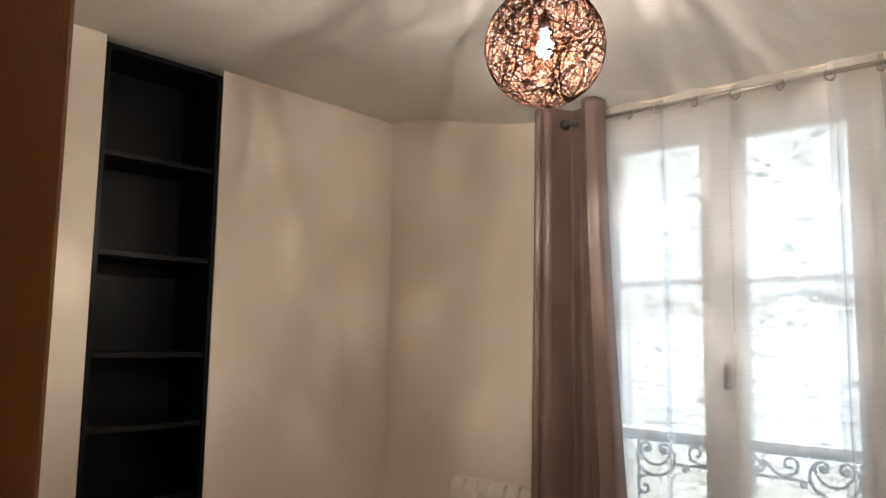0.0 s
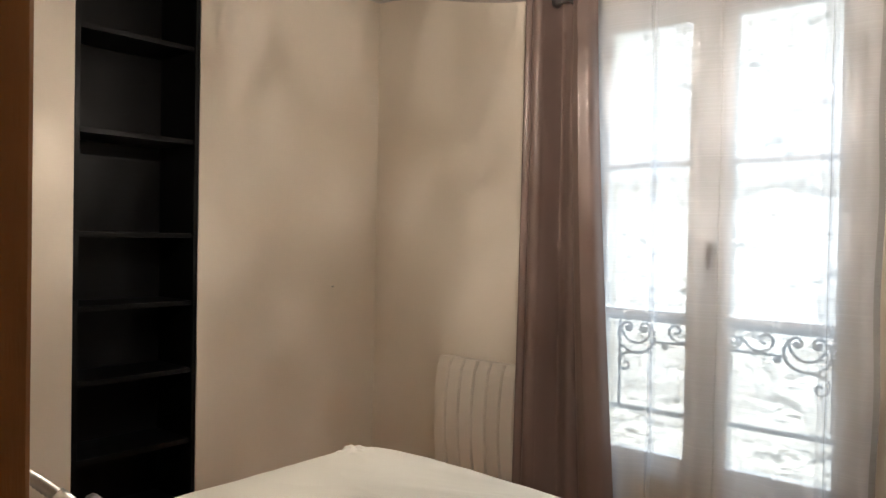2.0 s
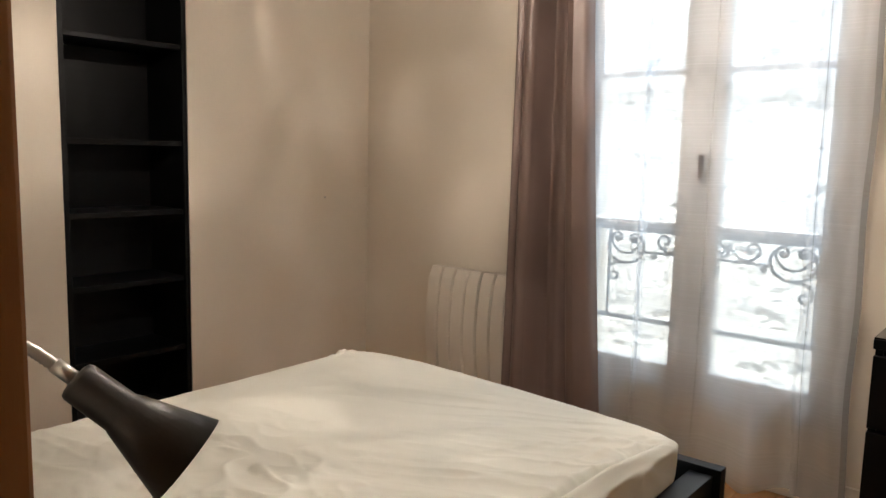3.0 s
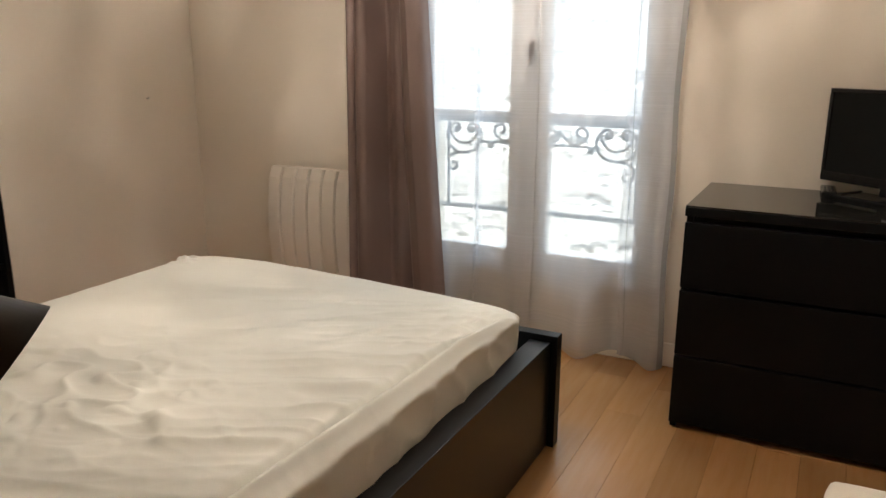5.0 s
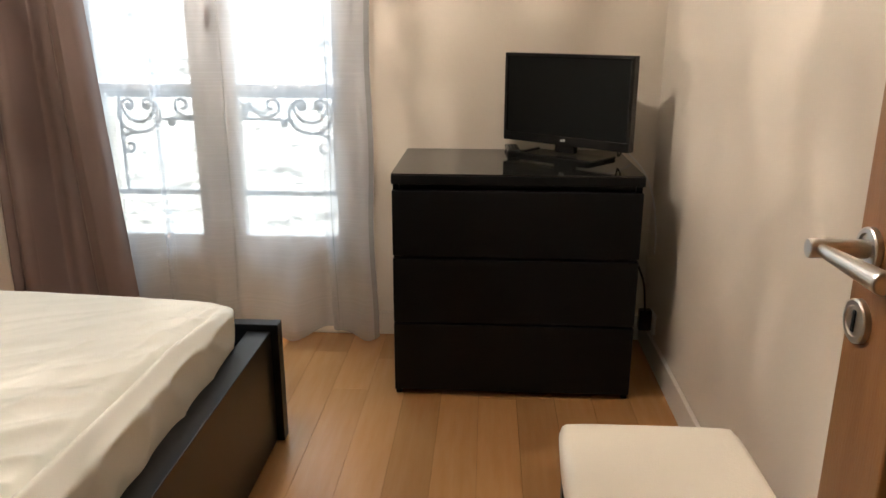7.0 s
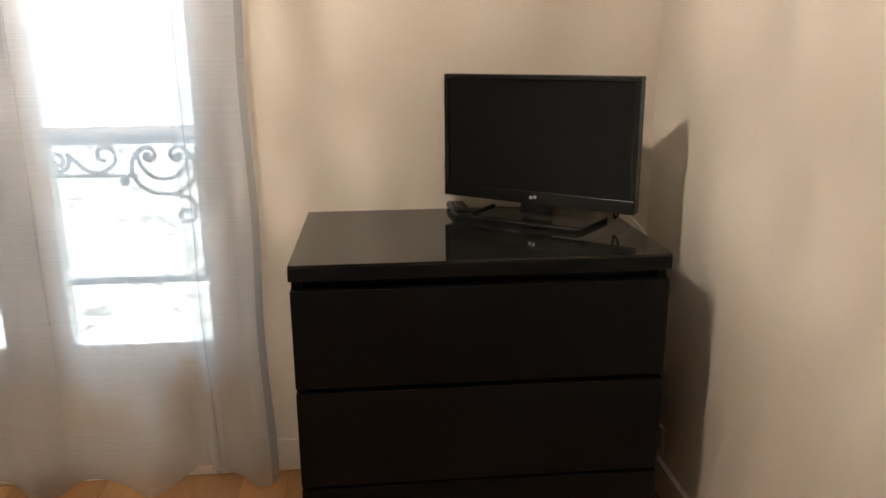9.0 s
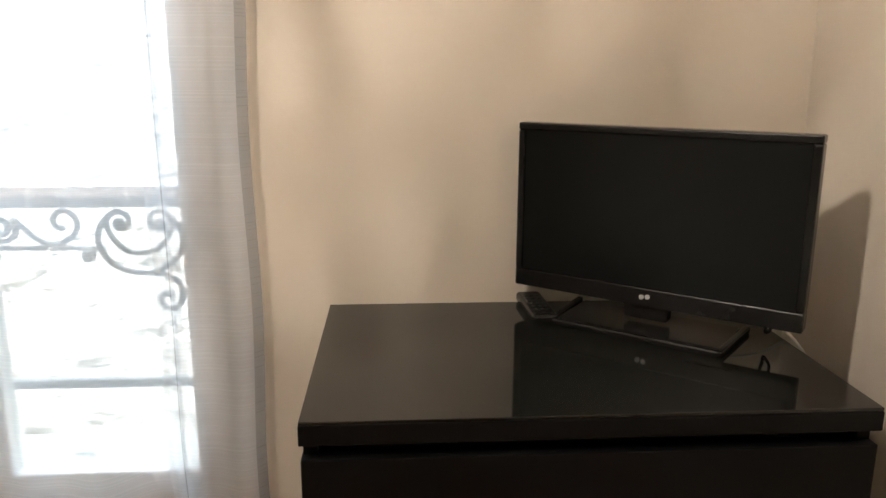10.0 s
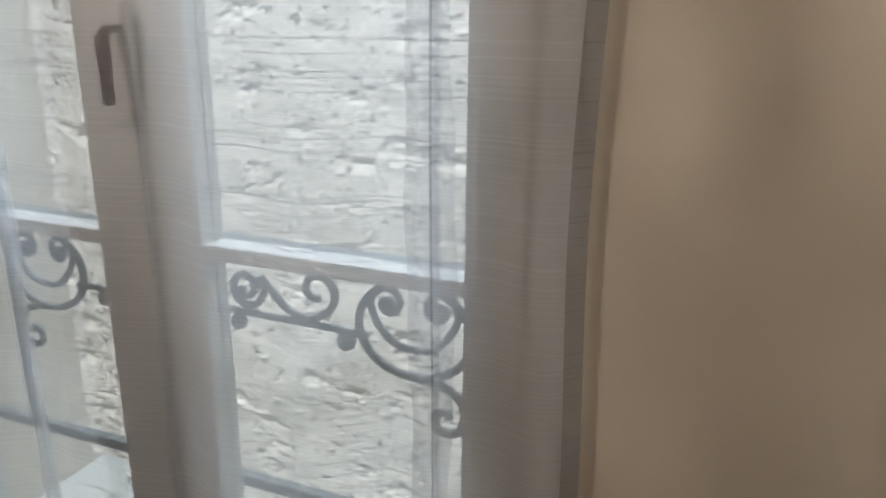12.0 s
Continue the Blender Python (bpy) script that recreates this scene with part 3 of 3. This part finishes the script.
# ---- bookcase ----
def bookcase():
    y0, y1, x0, x1, top = NICHE_Y0 + 0.002, NICHE_Y1 - 0.002, XL - 0.30, XL - 0.002, 2.592
    b = thing("bookcase", (x0, (y0 + y1) / 2, 0), "empty black-brown bookcase built into the wall niche", "bookcase")
    part("side_panel", box(x0, x1, y0, y0 + 0.022, 0, top, bevel=0.0015), BLACK, b)
    part("side_panel", box(x0, x1, y1 - 0.022, y1, 0, top, bevel=0.0015), BLACK, b)
    part("back_panel", box(x0, x0 + 0.006, y0 + 0.023, y1 - 0.023, 0.0, top), BLACK, b)
    part("top_panel", box(x0 + 0.006, x1, y0 + 0.022, y1 - 0.022, top - 0.022, top, bevel=0.0015), BLACK, b)
    for z in (2.145, 1.729, 1.31, 1.008, 0.704, 0.385, 0.09):
        part("shelf", box(x0 + 0.006, x1 - 0.012, y0 + 0.0225, y1 - 0.0225, z - 0.022, z, bevel=0.0015), BLACK, b)
    part("plinth", box(x1 - 0.03, x1 - 0.012, y0 + 0.0225, y1 - 0.0225, 0.0, 0.067, bevel=0.001), BLACK, b)


bookcase()


# ---- bed ----
def bed():
    b = thing("bed_frame", (-0.70, 1.7, 0), "black-brown veneered double bed frame", "bed")
    part("footboard", box(-1.46, 0.062, 2.655, 2.70, 0.0, 0.386, bevel=0.002), BLACK, b)
    for x0, x1 in ((-0.03, 0.040), (-1.438, -1.37)):
        part("side_rail", box(x0, x1, 0.76, 2.654, 0.004, 0.366, bevel=0.002), RAILBLUE, b)
    part("headboard", box(-1.46, 0.062, 0.705, 0.758, 0.0, 1.0, bevel=0.002), BLACK, b)
    part("slat_base", box(-1.369, -0.031, 0.76, 2.654, 0.18, 0.235, bevel=0.003), BLACK, b)


bed()

MX0, MX1, MY0, MY1, MZ0, MZ1 = -1.365, -0.004, 0.78, 2.62, 0.237, 0.515


def ridge(p):
    return (1 - abs(noise.noise(p))) ** 3


def mattress_point(u, v):
    """A slab with soft edges, unrolled from the top over the sides, with creases in the sheet."""
    cx, cy = (MX0 + MX1) / 2, (MY0 + MY1) / 2
    hx, hy = (MX1 - MX0) / 2, (MY1 - MY0) / 2
    a, b = 2 * u - 1, 2 * v - 1
    m = max(abs(a), abs(b), 1e-6)
    top = min(1.0, m / 0.86)
    ux, uy = a / m * top, b / m * top
    w = max(0.0, (m - 0.86) / 0.14)
    k = 1 - 0.042 * (min(abs(ux), abs(uy)) ** 7)
    inset = 0.006 + 0.034 * w
    x, y = cx + (hx - inset) * ux * k, cy + (hy - inset * 0.5) * uy * k
    edge = max(abs(ux), abs(uy))
    z = MZ1 - 0.022 * max(0.0, (edge - 0.93) / 0.07) ** 2 - 0.014 * (abs(ux * uy) ** 6)
    z -= 0.020 * smooth_step(-1.1, -0.1, x) * smooth_step(2.0, 2.6, y)
    # tension creases that meet at the foot corner
    dx, dy = MX1 - x, MY1 + 0.05 - y
    r = math.hypot(dx, dy)
    phi = math.atan2(dx, dy)
    fall = 0.6 * math.exp(-r / 0.75) * min(1.0, r / 0.12) * max(0.0, min(1.0, (MY1 - y) / 0.16))
    wr = 0.020 * fall * (ridge(Vector((phi * 9.0, r * 1.3, 0.4))) - 0.5)
    wr += 0.007 * fall * noise.noise(Vector((phi * 17.0, r * 2.2, 5.4)))
    # a long fold beside the edge
    d = x - (MX1 - 0.030 - 0.020 * max(0.0, 2.55 - y))
    on = max(0.0, min(1.0, (2.58 - y) / 0.25))
    wr += on * (0.017 * math.exp(-(d / 0.015) ** 2) - 0.024 * math.exp(-((d + 0.027) / 0.013) ** 2))
    # puckers running in from that fold
    near = math.exp(-max(0.0, -d) / 0.30) * max(0.0, min(1.0, (2.56 - y) / 0.2)) * max(0.0, min(1.0, (-d - 0.02) / 0.05))
    wr += 0.022 * near * (ridge(Vector((x * 1.4, (y - 0.55 * x) * 9.0, 11.0))) - 0.45)
    wr += 0.008 * near * (ridge(Vector((x * 2.4, (y - 0.5 * x) * 19.0, 4.0))) - 0.45)
    # crumpled patch towards the head
    g = math.exp(-((x + 0.72) / 0.42) ** 2 - ((y - 1.50) / 0.24) ** 2)
    wr += 0.015 * g * (ridge(Vector((x * 8 + y * 3, y * 12, 7.7))) - 0.5) + 0.045 * g * max(0.0, noise.noise(Vector((x * 13 + 3 * y, y * 17, 1.7))) - 0.2)
    h = max(0.0, min(1.0, (1.5 - y) / 0.3))
    wr += 0.011 * h * (ridge(Vector((x * 3.6 + 1.2 * y, y * 10.5 - 2.5 * x, 3.1))) - 0.5)
    wr += 0.006 * noise.noise(Vector((x * 2.2, y * 2.2, 2.2))) + 0.0035 * (ridge(Vector((x * 3.5, y * 5.0, 9.2))) - 0.5)
    # gather at the far corner
    g2 = math.exp(-((x - MX0 - 0.05) / 0.05) ** 2 - ((y - 2.45) / 0.05) ** 2)
    wr += 0.022 * g2 * (0.6 + noise.noise(Vector((x * 40, y * 40, 0))))
    z += wr * (1 - w)
    if w > 0:
        z -= (MZ1 - 0.03 - MZ0) * w
        fold = 0.010 * (ridge(Vector((x * 7 + z * 5, y * 7 + z * 5, z * 2))) - 0.5) + 0.006 * math.sin(math.pi * w)
        x += fold * ux * (1 if abs(ux) > 0.99 else 0.3)
        y += fold * uy * (1 if abs(uy) > 0.99 else 0.3)
    return Vector((x, y, z))


tagged(part("mattress", sheet(mattress_point, 340, 380), SHEET, smooth=True), "mattress under a wrinkled cream fitted sheet, otherwise unmade", "mattress")


# ---- chest of drawers ----
def chest():
    x0, x1, y0, y1 = 0.365, 1.174, 2.978, 3.503
    c = thing("chest_of_drawers", ((x0 + x1) / 2, (y0 + y1) / 2, 0), "black-brown chest of three drawers with a glossy top", "chest of drawers")
    body = box(x0 + 0.004, x0 + 0.024, y0 + 0.02, y1, 0.0, 0.748, bevel=0.001)
    box(x1 - 0.024, x1 - 0.004, y0 + 0.02, y1, 0.0, 0.748, bevel=0.001, bm=body)
    box(x0 + 0.024, x1 - 0.024, y1 - 0.012, y1 - 0.002, 0.03, 0.748, bm=body)
    box(x0 + 0.024, x1 - 0.024, y0 + 0.05, y1 - 0.012, 0.03, 0.05, bm=body)
    box(x0 + 0.024, x1 - 0.024, y0 + 0.035, y0 + 0.05, 0.03, 0.748, bm=body)
    part("body", body, BLACK, c)
    part("top", box(x0, x1, y0, y1, 0.7485, 0.778, bevel=0.002), BLACK, c)
    part("glass_top", box(x0 + 0.001, x1 - 0.001, y0 + 0.001, y1 - 0.001, 0.7785, 0.7835, bevel=0.0012), TOPGLASS, c, "thin dark glass sheet")
    for za, zb in ((0.508, 0.727), (0.274, 0.497), (0.022, 0.266)):
        part("drawer", box(x0 + 0.002, x1 - 0.002, y0 + 0.002, y0 + 0.034, za, zb, bevel=0.002), BLACK, c)


chest()
ZT = 0.7837


# ---- television ----
def television():
    ang = math.atan2(-0.328, 0.418)
    place = Matrix.Translation((0.948, 3.333, 0)) @ Matrix.Rotation(ang, 4, 'Z')
    tv = thing("television", (0.948, 3.333, ZT), "small flat black television switched off on a glossy foot", "television")
    w, z0, z1 = 0.263, 0.826, 1.144
    bez = box(-w, w, -0.012, 0.022, z0, z0 + 0.034, bevel=0.003)
    box(-w, w, -0.012, 0.022, z1 - 0.014, z1, bevel=0.003, bm=bez)
    box(-w, -w + 0.014, -0.012, 0.022, z0 + 0.034, z1 - 0.014, bevel=0.003, bm=bez)
    box(w - 0.014, w, -0.012, 0.022, z0 + 0.034, z1 - 0.014, bevel=0.003, bm=bez)
    part("bezel", turned(bez, place), PLASTIC, tv)
    part("screen", turned(box(-w + 0.014, w - 0.014, -0.006, 0.018, z0 + 0.034, z1 - 0.014), place), SCREEN, tv, "unlit dark screen")
    back = box(-w + 0.02, w - 0.02, 0.022, 0.036, z0 + 0.02, z1 - 0.02, bevel=0.006)
    box(-0.16, 0.16, 0.036, 0.062, z0 + 0.03, z0 + 0.22, bevel=0.012, bm=back)
    part("back_cover", turned(back, place), PLASTIC, tv)
    part("neck", turned(box(-0.04, 0.04, 0.0, 0.03, ZT + 0.014, z0 + 0.01, bevel=0.004), place), PLASTIC, tv)
    foot = part("foot", turned(box(-0.150, 0.150, -0.066, 0.078, ZT + 0.001, ZT + 0.0065, bevel=0.002), place), PLASTIC, tv, "glossy black foot")
    part("front_bar", turned(box(-0.155, 0.155, -0.085, -0.067, ZT, ZT + 0.013, bevel=0.004), place), PLASTIC, foot)
    for k in (-1, 1):
        side = box(-0.006, 0.006, -0.080, 0.080, 0.0, 0.011, bevel=0.003)
        turned(side, place @ Matrix.Translation((k * 0.157, 0.0, ZT + 0.0003)) @ Matrix.Rotation(radians(-3 * k), 4, 'Z'))
        part("side_bar", side, PLASTIC, foot)
    part("lead", tube([place @ q for q in spline([(0.205, 0.03, z0 + 0.03), (0.212, 0.035, z0 + 0.0), (0.207, 0.03, z0 - 0.016), (0.201, 0.03, z0 - 0.020),
                                                 (0.200, 0.03, z0 - 0.006), (0.19, 0.03, z0 + 0.03)], 8)], 0.0028, 8), PLASTIC, tv, "short black lead", True)
    logo = lathe([(0.0045, 0), (0.0045, 0.001), (0.0, 0.001)], 12, Matrix.Translation((-0.004, -0.0122, z0 + 0.017)) @ Matrix.Rotation(radians(90), 4, 'X'))
    lathe([(0.0045, 0), (0.0045, 0.001), (0.0, 0.001)], 12, Matrix.Translation((0.007, -0.0122, z0 + 0.019)) @ Matrix.Rotation(radians(90), 4, 'X'), bm=logo)
    part("badge", turned(logo, place), GREYPAINT, tv, "small pale badge")


television()


def remote():
    m = Matrix.Translation((0.768, 3.432, ZT)) @ Matrix.Rotation(radians(3), 4, 'Z')
    r = thing("remote_control", (0.768, 3.432, ZT), "black remote control lying on the chest", "remote control")
    part("case", turned(box(-0.024, 0.024, -0.078, 0.078, 0.0, 0.02, bevel=0.006), m), PLASTIC, r)
    for i in range(3):
        for j in range(6):
            x, y = -0.012 + 0.012 * i, -0.045 + 0.018 * j
            part("button", turned(box(x - 0.0028, x + 0.0028, y - 0.0028, y + 0.0028, 0.0195, 0.0212, bevel=0.0006), m), BUTTON, r)


remote()

# cables and socket beside the chest
tagged(part("cable", tube(spline([(1.10, 3.33, 0.845), (1.165, 3.28, 0.809), (1.23, 3.28, 0.739), (1.268, 3.28, 0.646), (1.286, 3.28, 0.53), (1.288, 3.28, 0.44)]), 0.003, 8), WHITECABLE,
                smooth=True), "thin white cable hanging behind the television", "cable")
tagged(part("power_cable", tube(spline([(1.172, 3.26, 0.50), (1.195, 3.27, 0.465), (1.222, 3.28, 0.42), (1.258, 3.285, 0.332), (1.272, 3.30, 0.25), (1.28, 3.32, 0.2)]), 0.0035, 8),
                PLASTIC, smooth=True), "black power cable down to the wall socket", "cable")


def socket():
    s = thing("wall_socket", (XR, 3.33, 0.14), "white wall socket with a black plug above the baseboard", "socket")
    part("plate", box(XR - 0.012, XR - 0.001, 3.29, 3.37, 0.115, 0.195, bevel=0.003), WHITE, s)
    part("adapter", box(XR - 0.06, XR - 0.0125, 3.31, 3.35, 0.125, 0.205, bevel=0.006), PLASTIC, s, "black power adapter")


socket()


# ---- stool ----
def stool():
    x0, x1, y0, y1, zt = 0.825, 1.195, 1.66, 2.03, 0.45
    s = thing("stool", ((x0 + x1) / 2, (y0 + y1) / 2, 0), "square stool with a padded cream leatherette seat", "stool")

    def seat(u, v):
        a, b = 2 * u - 1, 2 * v - 1
        m = max(abs(a), abs(b), 1e-6)
        top = min(1.0, m / 0.82)
        ux, uy = a / m * top, b / m * top
        k = 1 - 0.05 * min(abs(ux), abs(uy)) ** 5
        x, y = (x0 + x1) / 2 + (x1 - x0) / 2 * ux * k, (y0 + y1) / 2 + (y1 - y0) / 2 * uy * k
        e = max(abs(ux), abs(uy))
        z = zt + 0.006 * (1 - e * e) - 0.016 * max(0.0, (e - 0.88) / 0.12) ** 2.5
        if m > 0.82:
            w = (m - 0.82) / 0.18
            z -= 0.065 * w
            x -= 0.006 * w * ux
            y -= 0.006 * w * uy
        return Vector((x, y, z))

    part("seat", sheet(seat, 60, 60), LEATHER, s, "", True)
    rim = [(x0 + 0.015, y0 + 0.015), (x1 - 0.015, y0 + 0.015), (x1 - 0.015, y1 - 0.015), (x0 + 0.015, y1 - 0.015)]
    part("seat_board", box(x0 + 0.01, x1 - 0.01, y0 + 0.01, y1 - 0.01, zt - 0.085, zt - 0.06, bevel=0.004), BLACK, s)
    for x, y in rim:
        sx, sy = (1 if x < 1.0 else -1), (1 if y < 1.8 else -1)
        part("leg", box(min(x, x + 0.035 * sx), max(x, x + 0.035 * sx), min(y, y + 0.035 * sy), max(y, y + 0.035 * sy), 0.0, zt - 0.084, bevel=0.003), BLACK, s)


stool()


# ---- reading lamp on the headboard ----
def reading_lamp():
    l = thing("reading_lamp", (-0.03, 0.73, 1.0), "black clip-on reading lamp with a flexible steel neck", "lamp")
    mouth, back = Vector((0.122, 0.901, 0.983)), Vector((0.053, 0.828, 1.064))
    d = (mouth - back)
    ln = d.length
    m = Matrix.Translation(back) @ d.to_track_quat('Z', 'Y').to_matrix().to_4x4()
    part("shade", lathe([(0.014, -0.002), (0.0185, 0.0), (0.020, 0.004), (0.021, 0.40 * ln), (0.0225, 0.42 * ln), (0.046, ln), (0.0445, ln), (0.021, 0.45 * ln), (0.0, 0.44 * ln)],
                        36, m), BLACKMETAL, l, "", True)
    part("collar", lathe([(0.0075, -0.024), (0.0075, -0.001), (0.0, -0.001)], 16, m), STEEL, l, "", True)
    start = m @ Vector((0, 0, -0.023))
    pts = spline([start, (0.026, 0.789, 1.100), (-0.005, 0.755, 1.100), (-0.025, 0.74, 1.075), (-0.03, 0.735, 1.03), (-0.03, 0.733, 1.008)], 16)
    part("neck", tube(pts, [0.0066 if i % 2 else 0.0056 for i in range(len(pts))], 12), GREYMETAL, l, "flexible steel neck", True)
    part("clamp", box(-0.05, -0.01, 0.70, 0.765, 1.001, 1.012, bevel=0.003), BLACKMETAL, l)


reading_lamp()


# ---- ceiling lamp ----
def pendant():
    c, r = Vector((-0.305, 2.105, 2.152)), 0.155
    p = thing("pendant_lamp", (c.x, c.y, ZC), "lit pendant lamp with a round shade of woven brown string", "lamp")
    rnd = random.Random(5)
    bm = bmesh.new()
    for i in range(310):
        n1 = Vector((rnd.gauss(0, 1), rnd.gauss(0, 1), rnd.gauss(0, 1))).normalized()
        a = n1.orthogonal().normalized()
        b = n1.cross(a)
        off = rnd.uniform(-0.9, 0.9)
        rr = r * (1 + rnd.uniform(-0.012, 0.012))
        wob, ph = rnd.uniform(0.0, 0.10), rnd.uniform(0, 6.28)
        pts = []
        for k in range(48):
            t = 2 * math.pi * k / 48
            q = (a * math.cos(t) + b * math.sin(t)) * math.sqrt(1 - off * off) + n1 * (off + wob * math.sin(3 * t + ph))
            pts.append(c + q.normalized() * rr)
        tube(pts, 0.0016 if i % 5 == 0 else 0.0007, 5, bm, closed=True)
    tagged(part("shade", bm, STRING, p, "woven brown string ball", True), kind="stuff")
    part("cord", tube([(c.x, c.y, ZC - 0.02), (c.x, c.y, c.z + 0.075)], 0.003, 8), WHITECABLE, p, "", True)
    part("canopy", lathe([(0.045, -0.002), (0.045, -0.012), (0.03, -0.03), (0.006, -0.034), (0.0, -0.034)], 24, Matrix.Translation((c.x, c.y, ZC))), WHITE, p, "", True)
    part("holder", lathe([(0.0, 0.085), (0.012, 0.083), (0.018, 0.07), (0.018, 0.038), (0.0, 0.036)], 18, Matrix.Translation(c)), BLACKMETAL, p, "", True)
    part("bulb", lathe([(0.008, 0.036), (0.010, 0.028), (0.018, 0.010), (0.021, -0.006), (0.017, -0.020), (0.009, -0.027), (0.0, -0.029)], 18, Matrix.Translation(c)), BULBGLASS, p,
         "clear glowing bulb", True)
    part("filament", lathe([(0.0, 0.011), (0.0037, 0.008), (0.0047, 0.0), (0.0037, -0.008), (0.0, -0.011)], 10, Matrix.Translation(c)), FILAMENT, p,
         "bright warm filament", True)


pendant()

# small hook in the wall
tagged(part("wall_hook", tube(spline([(XL - 0.004, 3.204, 1.04), (XL + 0.012, 3.204, 1.038), (XL + 0.018, 3.204, 1.045)], 4), 0.003, 8), STEEL, smooth=True),
       "small steel hook in the wall", "hook")

# ---- floor planks ----
PW = 0.13
rnd = random.Random(11)
PX = 0.138
i0 = math.floor((XL - 0.02 - PX) / PW)
i1 = math.ceil((XR + 0.02 - PX) / PW)
meshes = {}


def plank_mesh(length):
    if length not in meshes:
        one = box(-PW / 2 + 0.0003, PW / 2 - 0.0003, -length / 2 + 0.0003, length / 2 - 0.0003, -0.0115, 0.0, bevel=0.0006, seg=1)
        me = bpy.data.meshes.new("plank")
        one.to_mesh(me)
        one.free()
        me.materials.append(OAK)
        meshes[length] = me
    return meshes[length]


for i in range(i0, i1):
    y = YB - 0.10 if (i + 0.5) * PW + PX < -0.42 else -1.2
    first = rnd.uniform(0.3, 1.3)
    while y < YF:
        length = first or rnd.choice((0.8, 1.0, 1.2, 1.4))
        first = 0
        if y + length > YF + 0.02:
            length = round(YF + 0.02 - y, 3)
            if length < 0.02:
                break
        pl = new("plank", plank_mesh(length))
        pl.location = (PX + (i + 0.5) * PW, y + length / 2, rnd.uniform(-0.0006, 0.0))
        pl.parent = floor
        y += length
